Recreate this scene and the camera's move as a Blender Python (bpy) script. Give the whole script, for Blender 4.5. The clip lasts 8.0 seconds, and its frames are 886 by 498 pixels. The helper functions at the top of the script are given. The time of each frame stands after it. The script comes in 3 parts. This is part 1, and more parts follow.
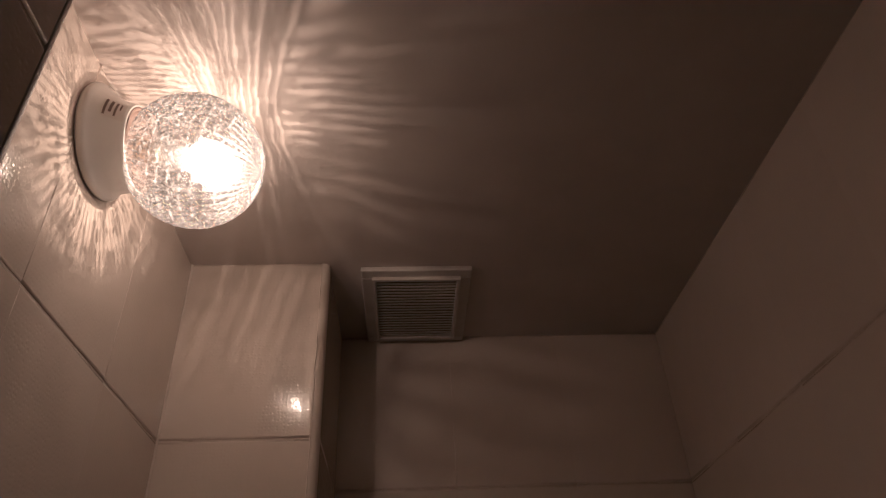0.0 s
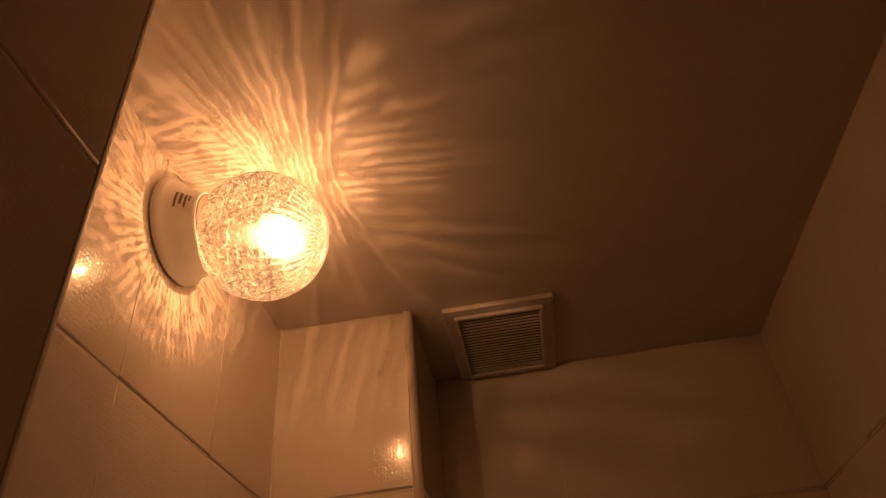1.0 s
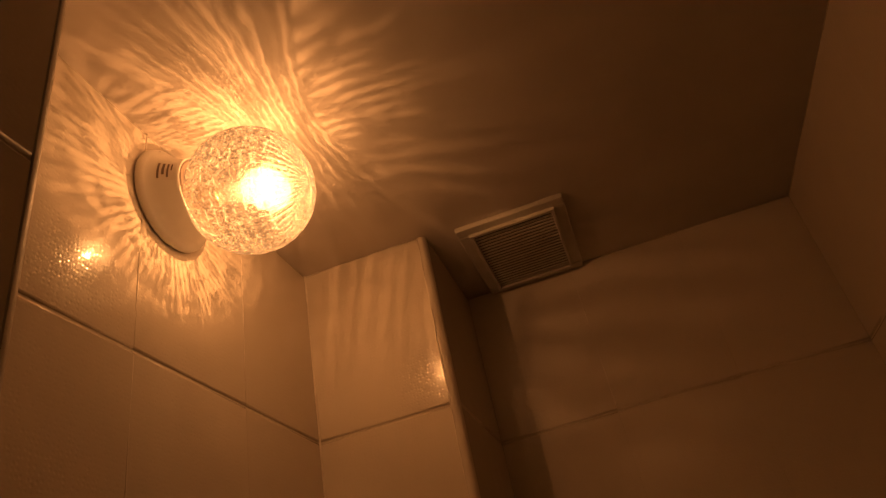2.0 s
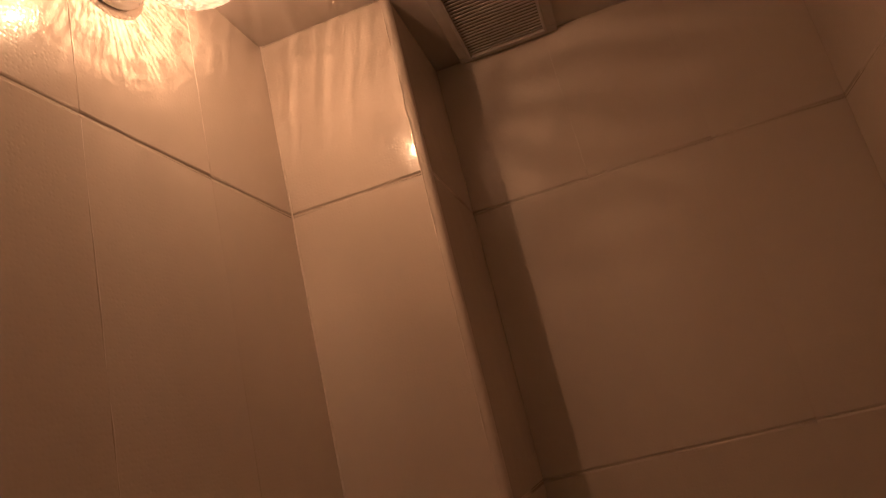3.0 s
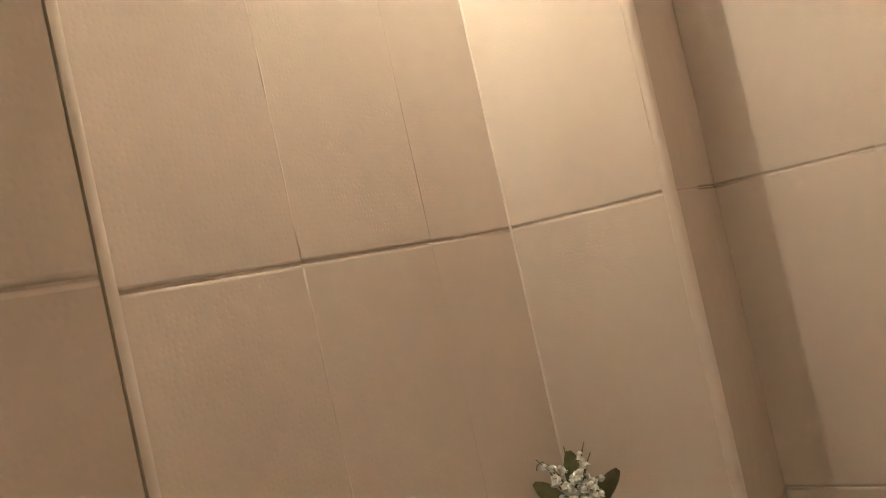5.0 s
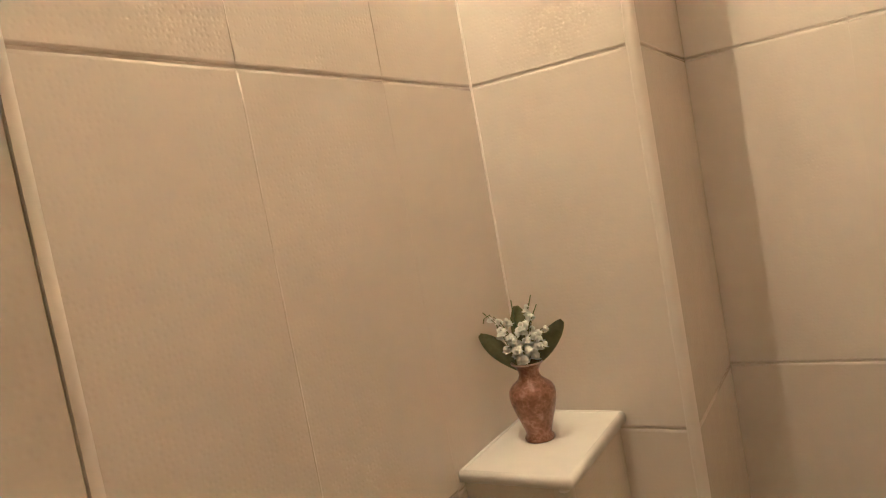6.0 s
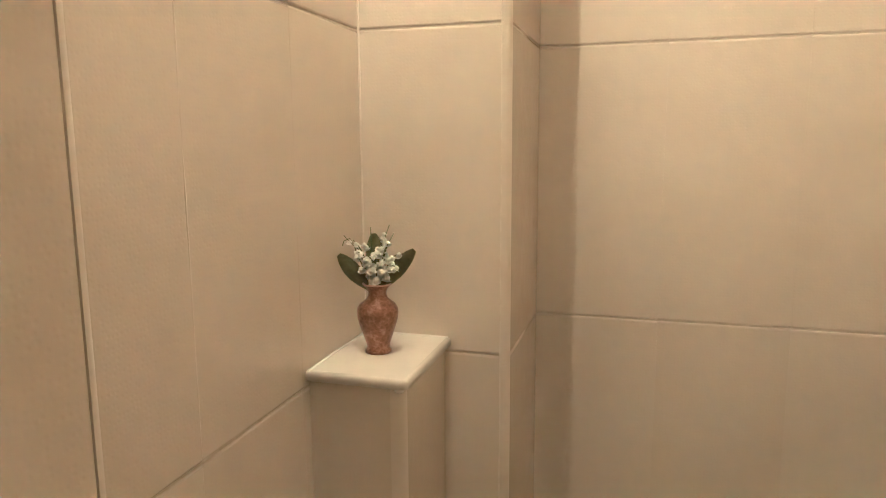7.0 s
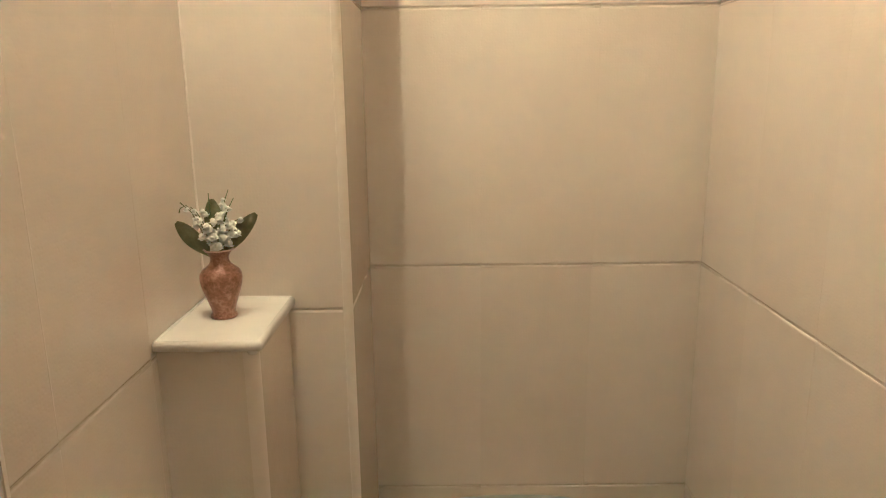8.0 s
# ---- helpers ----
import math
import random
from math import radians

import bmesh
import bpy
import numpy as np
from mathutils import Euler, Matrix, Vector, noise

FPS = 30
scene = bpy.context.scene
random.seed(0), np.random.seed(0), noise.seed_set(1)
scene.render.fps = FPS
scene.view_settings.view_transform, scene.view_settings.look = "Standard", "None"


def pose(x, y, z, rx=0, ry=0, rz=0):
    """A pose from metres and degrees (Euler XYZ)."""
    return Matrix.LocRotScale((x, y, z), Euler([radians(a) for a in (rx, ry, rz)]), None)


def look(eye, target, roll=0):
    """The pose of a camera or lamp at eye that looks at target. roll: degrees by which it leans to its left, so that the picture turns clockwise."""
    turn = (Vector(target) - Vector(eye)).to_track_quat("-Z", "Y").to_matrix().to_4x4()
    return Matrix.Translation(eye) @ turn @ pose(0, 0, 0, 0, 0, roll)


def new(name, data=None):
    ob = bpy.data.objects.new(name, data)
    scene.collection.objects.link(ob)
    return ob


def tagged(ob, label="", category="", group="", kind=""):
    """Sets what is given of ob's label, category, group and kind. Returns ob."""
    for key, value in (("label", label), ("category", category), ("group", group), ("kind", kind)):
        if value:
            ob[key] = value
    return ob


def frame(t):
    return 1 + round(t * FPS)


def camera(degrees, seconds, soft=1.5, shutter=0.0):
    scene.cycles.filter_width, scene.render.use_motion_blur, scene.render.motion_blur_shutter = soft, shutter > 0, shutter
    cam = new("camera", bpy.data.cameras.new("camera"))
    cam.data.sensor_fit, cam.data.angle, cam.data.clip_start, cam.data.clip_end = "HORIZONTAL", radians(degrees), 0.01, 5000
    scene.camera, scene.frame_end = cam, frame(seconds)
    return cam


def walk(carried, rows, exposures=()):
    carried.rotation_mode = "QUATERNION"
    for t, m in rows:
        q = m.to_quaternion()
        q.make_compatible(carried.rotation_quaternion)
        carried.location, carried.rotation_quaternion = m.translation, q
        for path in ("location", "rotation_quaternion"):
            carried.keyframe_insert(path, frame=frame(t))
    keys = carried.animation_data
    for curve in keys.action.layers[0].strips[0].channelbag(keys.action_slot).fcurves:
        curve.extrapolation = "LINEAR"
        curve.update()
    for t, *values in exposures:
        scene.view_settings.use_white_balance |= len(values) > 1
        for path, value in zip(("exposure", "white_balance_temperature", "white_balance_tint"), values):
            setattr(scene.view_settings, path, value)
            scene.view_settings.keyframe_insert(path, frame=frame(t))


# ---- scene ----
cam = camera(65.7, 8.0, soft=1.2)
PATH = [
    (0, (0.328, -0.912, 1.917), (0.45, 0.719, 3.068), -3.0),
    (0.1, (0.335, -0.915, 1.915), (0.418, 0.701, 3.091), -3.2),
    (0.2, (0.326, -0.914, 1.921), (0.414, 0.698, 3.101), -3.5),
    (0.3, (0.326, -0.919, 1.928), (0.387, 0.67, 3.141), -4.3),
    (0.4, (0.332, -0.911, 1.923), (0.347, 0.649, 3.174), -4.8),
    (0.5, (0.339, -0.914, 1.918), (0.322, 0.635, 3.183), -5.0),
    (1, (0.357, -0.919, 1.929), (0.221, 0.653, 3.158), -6.2),
    (1.2, (0.363, -0.916, 1.922), (0.186, 0.658, 3.143), -6.3),
    (2.3, (0.436, -0.89, 1.921), (0.055, 0.838, 2.854), -14.1),
    (2.5, (0.432, -0.88, 1.914), (0.04, 0.903, 2.731), -14.3),
    (2.8, (0.418, -0.873, 1.914), (0.003, 0.987, 2.522), -14.0),
    (3, (0.407, -0.864, 1.897), (-0.03, 1.017, 2.417), -13.8),
    (3.2, (0.396, -0.858, 1.876), (-0.082, 1.036, 2.308), -14.3),
    (3.5, (0.406, -0.855, 1.862), (-0.164, 1.034, 2.193), -14.0),
    (3.7, (0.383, -0.843, 1.861), (-0.222, 1.049, 2.093), -15.5),
    (4, (0.385, -0.829, 1.845), (-0.348, 1.029, 1.944), -16.1),
    (4.2, (0.385, -0.826, 1.841), (-0.457, 0.987, 1.915), -16.7),
    (4.5, (0.413, -0.844, 1.824), (-0.679, 0.827, 1.961), -15.2),
    (4.7, (0.397, -0.835, 1.809), (-0.683, 0.845, 1.917), -13.4),
    (5.8, (0.414, -0.786, 1.676), (-0.657, 0.898, 1.55), -11.8),
    (6, (0.408, -0.796, 1.669), (-0.642, 0.9, 1.521), -10.3),
    (6.2, (0.41, -0.814, 1.659), (-0.589, 0.91, 1.476), -7.8),
    (6.5, (0.38, -0.847, 1.637), (-0.466, 0.942, 1.351), -3.9),
    (6.7, (0.383, -0.871, 1.629), (-0.408, 0.944, 1.335), -2.8),
    (7, (0.389, -0.912, 1.647), (-0.169, 0.984, 1.338), -0.4),
    (7.2, (0.38, -0.941, 1.647), (0.015, 0.994, 1.305), 0.1),
    (7.5, (0.37, -0.963, 1.658), (0.125, 0.981, 1.256), 0.8),
    (7.7, (0.356, -0.967, 1.653), (0.217, 0.979, 1.225), 0.5),
    (8, (0.357, -0.965, 1.661), (0.343, 0.984, 1.215), -0.7),
]
EXPOSURES = [
    (0, -3.53, 3250, 2), (0.2, -3.48, 3750, 1), (0.5, -3.46, 4400, 11), (1, -3.42, 5500, 16), (2.5, -3.66, 6600, 15), (2.8, -3.2, 6000, 16), (3, -2.4, 4300, 10),
    (3.5, -1.54, 3150, -2), (4, -1.02, 2980, -3), (4.5, -0.36, 2940, -12), (6, 0.81, 2970, -21), (7, 1.01, 2890, -22), (8, 1.02, 2850, -24),
]
walk(cam, [(t, look(eye, target, roll)) for t, eye, target, roll in PATH], EXPOSURES)

# ---- light ----
CEIL = 2.535
DEEP = 0.255          # back wall
WIDE = 0.82           # right wall
PIER_X, PIER_Y = 0.1248, -0.635
REAR = -1.32          # wall behind the camera
COL_X = 0.215         # tiled pipe casing in the corner
GLOBE = Vector((0.103, -0.34, 2.442))
GLOBE_R = 0.0750
SAG = Vector((0, -0.0097, 0.0204))   # how far the lamp's foot sits from the level of its drooping globe

world = bpy.data.worlds.new("world")
world.use_nodes = True
world.node_tree.nodes["Background"].inputs[0].default_value = (0.05, 0.04, 0.03, 1)
world.node_tree.nodes["Background"].inputs[1].default_value = 0.05
scene.world = world

bulb_data = bpy.data.lights.new("bulb_light", "POINT")
bulb_data.energy = 30.0
bulb_data.color = (1.0, 0.42, 0.126)
bulb_data.shadow_soft_size = 0.0017
bulb_light = new("bulb_light", bulb_data)
bulb_light.location = GLOBE + Vector((0.019, 0, 0)) - SAG * 0.185

# the share of the light that the bulb's frosted envelope scatters
glow_data = bpy.data.lights.new("envelope_glow", "POINT")
glow_data.energy = 6.0
glow_data.color = (1.0, 0.42, 0.126)
glow_data.shadow_soft_size = 0.025
envelope_glow = new("envelope_glow", glow_data)
envelope_glow.location = bulb_light.location


# ---- materials ----
def material(name):
    m = bpy.data.materials.new(name)
    m.use_nodes = True
    t = m.node_tree
    return m, t, t.nodes["Principled BSDF"], t.nodes["Material Output"]


def calc(t, op, a, b=None, c=None):
    n = t.nodes.new("ShaderNodeMath")
    n.operation = op
    for i, v in enumerate((a, b, c)):
        if v is None:
            continue
        if isinstance(v, (int, float)):
            n.inputs[i].default_value = v
        else:
            t.links.new(v, n.inputs[i])
    return n.outputs[0]


def noise_of(t, vec, scale, detail=3.0, rough=0.5):
    n = t.nodes.new("ShaderNodeTexNoise")
    n.inputs["Scale"].default_value = scale
    n.inputs["Detail"].default_value = detail
    n.inputs["Roughness"].default_value = rough
    t.links.new(vec, n.inputs["Vector"])
    return n.outputs[0]


def ramp(t, fac, stops):
    n = t.nodes.new("ShaderNodeValToRGB")
    e = n.color_ramp.elements
    for i, (p, c) in enumerate(stops):
        el = e[i] if i < 2 else e.new(p)
        el.position, el.color = p, (*c, 1)
    t.links.new(fac, n.inputs[0])
    return n.outputs[0]


def bump(t, height, strength, distance, target):
    n = t.nodes.new("ShaderNodeBump")
    n.inputs["Strength"].default_value = strength
    n.inputs["Distance"].default_value = distance
    t.links.new(height, n.inputs["Height"])
    t.links.new(n.outputs[0], target.inputs["Normal"])
    return n


def place_of(t, kind="Object"):
    return t.nodes.new("ShaderNodeTexCoord").outputs[kind]


def tile_material():
    """Cream glazed wall tile with a fine hammered relief and faint cloudy shading."""
    m, t, p, out = material("cream_glazed_tile")
    where = t.nodes.new("ShaderNodeNewGeometry").outputs["Position"]
    cloud = noise_of(t, where, 9.0, 4.0, 0.6)
    rnd = t.nodes.new("ShaderNodeObjectInfo").outputs["Random"]
    mixv = calc(t, "ADD", calc(t, "MULTIPLY", cloud, 0.7), calc(t, "MULTIPLY", rnd, 0.3))
    col = ramp(t, mixv, [(0.25, (0.665, 0.592, 0.500)), (0.75, (0.705, 0.632, 0.540))])
    t.links.new(col, p.inputs["Base Color"])
    dots = t.nodes.new("ShaderNodeTexVoronoi")
    dots.inputs["Scale"].default_value = 200.0
    dots.inputs["Randomness"].default_value = 0.45
    t.links.new(where, dots.inputs["Vector"])
    dimple = t.nodes.new("ShaderNodeMapRange")
    dimple.interpolation_type = "SMOOTHSTEP"
    dimple.inputs["From Min"].default_value, dimple.inputs["From Max"].default_value = 0.05, 0.5
    t.links.new(dots.outputs[0], dimple.inputs["Value"])
    weave = noise_of(t, where, 900.0, 1.0, 0.4)
    broad = noise_of(t, where, 26.0, 1.0, 0.4)
    h = calc(t, "ADD", calc(t, "ADD", calc(t, "MULTIPLY", dimple.outputs[0], 0.55), calc(t, "MULTIPLY", weave, 0.10)), calc(t, "MULTIPLY", broad, 2.2))
    bump(t, h, 0.7, 0.00026, p)
    smear = noise_of(t, where, 14.0, 4.0, 0.6)
    t.links.new(calc(t, "ADD", calc(t, "MULTIPLY", smear, 0.04), 0.035), p.inputs["Roughness"])
    p.inputs["IOR"].default_value = 1.48
    return m


def plain(name, dark, light, rough, scale=40.0, relief=0.0, relief_scale=300.0, metal=0.0, distance=0.0005):
    m, t, p, out = material(name)
    where = place_of(t)
    n1 = noise_of(t, where, scale, 4.0, 0.6)
    t.links.new(ramp(t, n1, [(0.3, dark), (0.7, light)]), p.inputs["Base Color"])
    n2 = noise_of(t, where, scale * 2.3, 3.0)
    t.links.new(calc(t, "ADD", calc(t, "MULTIPLY", n2, 0.16), rough - 0.08), p.inputs["Roughness"])
    p.inputs["Metallic"].default_value = metal
    if relief:
        bump(t, noise_of(t, where, relief_scale, 3.0), relief, distance, p)
    return m


TILE = tile_material()
GROUT = plain("beige_grout", (0.50, 0.435, 0.355), (0.64, 0.57, 0.48), 0.85, 60, 0.5, 900)
PALE_GROUT = plain("pale_grout", (0.68, 0.61, 0.52), (0.78, 0.71, 0.62), 0.7, 80, 0.4, 900)
TRIM = plain("cream_trim_glaze", (0.67, 0.60, 0.51), (0.72, 0.65, 0.56), 0.5, 18, 0.05, 120)
SHELF = plain("white_cream_glaze", (0.84, 0.795, 0.745), (0.89, 0.845, 0.795), 0.22, 16, 0.12, 150)
CEILING = plain("ceiling_paint", (0.55, 0.495, 0.44), (0.63, 0.57, 0.51), 0.62, 5, 0.22, 90, 0.0, 0.0006)
BOUNCE_PALE = plain("bounce_pale", (0.74, 0.69, 0.62), (0.80, 0.75, 0.68), 0.7, 6, 0.2, 120)
FLOOR = plain("beige_floor_tile", (0.44, 0.37, 0.30), (0.54, 0.46, 0.38), 0.35, 9, 0.15, 200)
VENT = plain("vent_plastic", (0.56, 0.52, 0.47), (0.63, 0.59, 0.54), 0.42, 25, 0.08, 400)
GAP_SHADE = plain("gap_shade", (0.16, 0.14, 0.12), (0.22, 0.19, 0.165), 0.9, 20)
PORCELAIN = plain("porcelain", (0.74, 0.71, 0.66), (0.80, 0.77, 0.72), 0.3, 18, 0.05, 200)
DARK_NECK = plain("dark_neck", (0.07, 0.05, 0.035), (0.12, 0.085, 0.06), 0.4, 40)
INK = plain("label_ink", (0.10, 0.07, 0.05), (0.16, 0.11, 0.08), 0.6, 300)
PAPER = plain("label_paper", (0.70, 0.66, 0.60), (0.76, 0.72, 0.66), 0.5, 90)
CERAMIC = plain("cistern_glaze", (0.78, 0.76, 0.72), (0.84, 0.82, 0.78), 0.15, 10)
LEAF = plain("leaf_green", (0.13, 0.135, 0.055), (0.21, 0.205, 0.095), 0.45, 120, 0.35, 260, 0.0, 0.001)
STEM = plain("stem_green", (0.07, 0.10, 0.035), (0.12, 0.15, 0.06), 0.5, 200)
PETAL = plain("petal_white", (0.74, 0.73, 0.66), (0.84, 0.83, 0.77), 0.5, 160, 0.2, 700)
RIM = plain("vase_rim", (0.60, 0.42, 0.32), (0.72, 0.55, 0.44), 0.35, 120)


def vase_material():
    """Rose-copper glaze, speckled and crackled with paler gold flecks."""
    m, t, p, out = material("rose_copper_glaze")
    where = place_of(t)
    a = noise_of(t, where, 70.0, 5.0, 0.7)
    v = t.nodes.new("ShaderNodeTexVoronoi")
    v.feature = "DISTANCE_TO_EDGE"
    v.inputs["Scale"].default_value = 170.0
    t.links.new(where, v.inputs["Vector"])
    k = calc(t, "ADD", a, calc(t, "MULTIPLY", calc(t, "SUBTRACT", 0.12, v.outputs[0]), 0.3))
    t.links.new(ramp(t, k, [(0.30, (0.15, 0.070, 0.034)), (0.52, (0.29, 0.148, 0.082)), (0.72, (0.50, 0.31, 0.20))]), p.inputs["Base Color"])
    p.inputs["Roughness"].default_value = 0.3
    p.inputs["Metallic"].default_value = 0.15
    bump(t, k, 0.5, 0.0008, p)
    return m


VASE = vase_material()

N_LAT, N_LON = 20, 44
POLE_CAP = 0.92   # how far the flutes reach from the globe's outer pole


def glass_material():
    """Pressed clear glass with a cut grid; the light streaks it throws are painted into its tint."""
    m, t, p, out = material("pressed_glass")
    where = place_of(t)
    sep = t.nodes.new("ShaderNodeSeparateXYZ")
    warp = t.nodes.new("ShaderNodeTexNoise")
    warp.inputs["Scale"].default_value = 34.0
    warp.inputs["Detail"].default_value = 2.0
    t.links.new(where, warp.inputs["Vector"])
    shift = t.nodes.new("ShaderNodeVectorMath")
    shift.operation = "MULTIPLY_ADD"
    t.links.new(warp.outputs["Color"], shift.inputs[0])
    shift.inputs[1].default_value = (0.012, 0.012, 0.012)
    t.links.new(where, shift.inputs[2])
    t.links.new(where, sep.inputs[0])
    x, y, z = sep.outputs
    rho = calc(t, "SQRT", calc(t, "ADD", calc(t, "MULTIPLY", y, y), calc(t, "MULTIPLY", z, z)))
    lat = calc(t, "ARCTAN2", rho, x)
    lon = calc(t, "ARCTAN2", z, y)

    def groove(angle, count, sharp):
        s = calc(t, "ABSOLUTE", calc(t, "SINE", calc(t, "MULTIPLY", angle, count / 2)))
        return calc(t, "POWER", s, sharp)

    def band(value, lo, hi):
        r = t.nodes.new("ShaderNodeMapRange")
        r.interpolation_type = "SMOOTHSTEP"
        r.inputs["From Min"].default_value, r.inputs["From Max"].default_value = lo, hi
        t.links.new(value, r.inputs["Value"])
        return r.outputs[0]

    g_lat = groove(lat, N_LAT * 2, 0.62)
    g_lon = groove(lon, N_LON, 0.34)
    cells = calc(t, "MULTIPLY", g_lat, g_lon)
    moved = shift.outputs[0]
    # painted tint: mottled and rayed near the neck, dim lengthwise streaks on the underside
    neck = band(x, -0.012, -0.04)
    under = calc(t, "MULTIPLY", band(z, -0.004, -0.034), calc(t, "SUBTRACT", 1.0, neck))
    spread = t.nodes.new("ShaderNodeCombineXYZ")
    t.links.new(calc(t, "MULTIPLY", lat, 7.0), spread.inputs[0])
    t.links.new(calc(t, "MULTIPLY", lon, 2.2), spread.inputs[1])
    uneven = band(noise_of(t, spread.outputs[0], 1.0, 2.0, 0.5), 0.34, 0.64)
    wave = calc(t, "MULTIPLY", calc(t, "SUBTRACT", noise_of(t, where, 55.0, 2.0, 0.5), 0.5), 0.16)
    # rings: caustic lines painted into the tint, each with a dark edge beside it
    turn = calc(t, "FRACT", calc(t, "MULTIPLY", calc(t, "ADD", lat, wave), N_LAT / math.pi))
    def line(at, half):
        return band(calc(t, "ABSOLUTE", calc(t, "SUBTRACT", turn, at)), half, 0.0)

    ridge = calc(t, "ADD", 0.30, calc(t, "ADD", calc(t, "MULTIPLY", line(0.16, 0.15), 0.75), calc(t, "MULTIPLY", line(0.62, 0.09), 0.5)))
    ridge = calc(t, "MULTIPLY", ridge, calc(t, "SUBTRACT", 1.0, calc(t, "ADD", calc(t, "MULTIPLY", line(0.0, 0.09), 0.7), calc(t, "MULTIPLY", line(0.45, 0.07), 0.55))))
    cross = calc(t, "ADD", calc(t, "MULTIPLY", groove(calc(t, "ADD", lon, wave), N_LON, 0.5), 0.45), 0.55)
    rings = calc(t, "MULTIPLY", calc(t, "MULTIPLY", ridge, cross), calc(t, "MULTIPLY", calc(t, "ADD", calc(t, "MULTIPLY", uneven, 0.75), 0.45), calc(t, "ADD", calc(t, "MULTIPLY", band(lat, 1.0, 1.9), 0.65), 0.62)))
    # flutes round the far pole, tinted darker towards it to dim the walls opposite
    flute = calc(t, "POWER", groove(calc(t, "ADD", lon, calc(t, "MULTIPLY", wave, 1.6)), N_LON, 1.0), 2.5)
    patch = band(noise_of(t, moved, 70.0, 2.5, 0.6), 0.36, 0.64)
    flutes = calc(t, "MULTIPLY", calc(t, "ADD", calc(t, "MULTIPLY", calc(t, "MULTIPLY", flute, patch), 0.45), 0.13), calc(t, "ADD", calc(t, "MULTIPLY", band(lat, 0.3, 0.95), 0.8), 0.42))
    polar = band(lat, POLE_CAP + 0.02, POLE_CAP - 0.02)
    blotch = band(noise_of(t, moved, 85.0, 2.5, 0.55), 0.41, 0.59)
    thread = band(calc(t, "ABSOLUTE", calc(t, "SUBTRACT", noise_of(t, moved, 75.0, 1.0, 0.5), 0.5)), 0.04, 0.0)
    mottle = calc(t, "POWER", calc(t, "ADD", calc(t, "MULTIPLY", blotch, 0.4), calc(t, "MULTIPLY", thread, 0.7)), 1.35)
    rays = calc(t, "POWER", groove(calc(t, "ADD", lon, wave), 70, 1.0), 2.0)
    rays = calc(t, "MULTIPLY", rays, calc(t, "ADD", calc(t, "MULTIPLY", blotch, 0.75), 0.25))
    fringe = calc(t, "ADD", calc(t, "MULTIPLY", calc(t, "MULTIPLY", cells, mottle), 0.9), calc(t, "MULTIPLY", rays, 0.85))
    necked = calc(t, "ADD", calc(t, "MULTIPLY", fringe, neck), calc(t, "MULTIPLY", rings, calc(t, "SUBTRACT", 1.0, neck)))
    grid = calc(t, "ADD", calc(t, "MULTIPLY", flutes, polar), calc(t, "MULTIPLY", necked, calc(t, "SUBTRACT", 1.0, polar)))
    grid = calc(t, "ADD", calc(t, "MULTIPLY", grid, 1.0), calc(t, "MULTIPLY", thread, 0.10))
    squash = t.nodes.new("ShaderNodeVectorMath")
    squash.operation = "MULTIPLY"
    squash.inputs[1].default_value = (1, 1, 0.1)
    t.links.new(where, squash.inputs[0])
    streak = band(noise_of(t, squash.outputs[0], 62.0, 2.0, 0.5), 0.34, 0.66)
    streak = calc(t, "ADD", calc(t, "MULTIPLY", streak, 0.17), 0.33)
    pas = calc(t, "ADD", calc(t, "MULTIPLY", grid, calc(t, "SUBTRACT", 1.0, under)), calc(t, "MULTIPLY", calc(t, "MULTIPLY", streak, calc(t, "SUBTRACT", 1.0, calc(t, "MULTIPLY", band(x, 0.02, -0.03), 0.65))), calc(t, "MULTIPLY", under, 0.70)))
    pas = calc(t, "MINIMUM", calc(t, "ADD", calc(t, "MULTIPLY", pas, 1.55), 0.03), 1.0)
    tint = t.nodes.new("ShaderNodeCombineColor")
    for i, f in enumerate((1.0, 0.985, 0.96)):
        t.links.new(calc(t, "MULTIPLY", pas, f), tint.inputs[i])
    clear = t.nodes.new("ShaderNodeBsdfTransparent")
    t.links.new(tint.outputs[0], clear.inputs[0])
    bend = t.nodes.new("ShaderNodeBsdfRefraction")
    bend.inputs["IOR"].default_value = 1.25
    bend.inputs["Roughness"].default_value = 0.03
    glow = t.nodes.new("ShaderNodeBsdfTranslucent")
    glow.inputs[0].default_value = (0.95, 0.93, 0.9, 1)
    gloss = t.nodes.new("ShaderNodeBsdfGlossy")
    gloss.inputs["Roughness"].default_value = 0.06
    fres = t.nodes.new("ShaderNodeFresnel")
    fres.inputs[0].default_value = 1.5
    a = t.nodes.new("ShaderNodeMixShader")
    a.inputs[0].default_value = 0.15
    t.links.new(clear.outputs[0], a.inputs[1])
    t.links.new(bend.outputs[0], a.inputs[2])
    b = t.nodes.new("ShaderNodeMixShader")
    # extra translucency paints bright sparkle along cuts, crackle and flecks
    crackle = band(calc(t, "ABSOLUTE", calc(t, "SUBTRACT", noise_of(t, moved, 190.0, 2.0, 0.6), 0.5)), 0.030, 0.0)
    fleck = band(noise_of(t, where, 300.0, 2.0, 0.6), 0.54, 0.64)
    cut = calc(t, "MULTIPLY", calc(t, "POWER", calc(t, "SUBTRACT", 1.0, groove(lat, N_LAT * 2, 0.5)), 1.6), calc(t, "SUBTRACT", 1.0, polar))
    spoke = calc(t, "POWER", calc(t, "SUBTRACT", 1.0, groove(lon, N_LON, 0.5)), 1.4)
    spoke = calc(t, "MULTIPLY", spoke, calc(t, "ADD", calc(t, "MULTIPLY", polar, 0.7), 0.3))
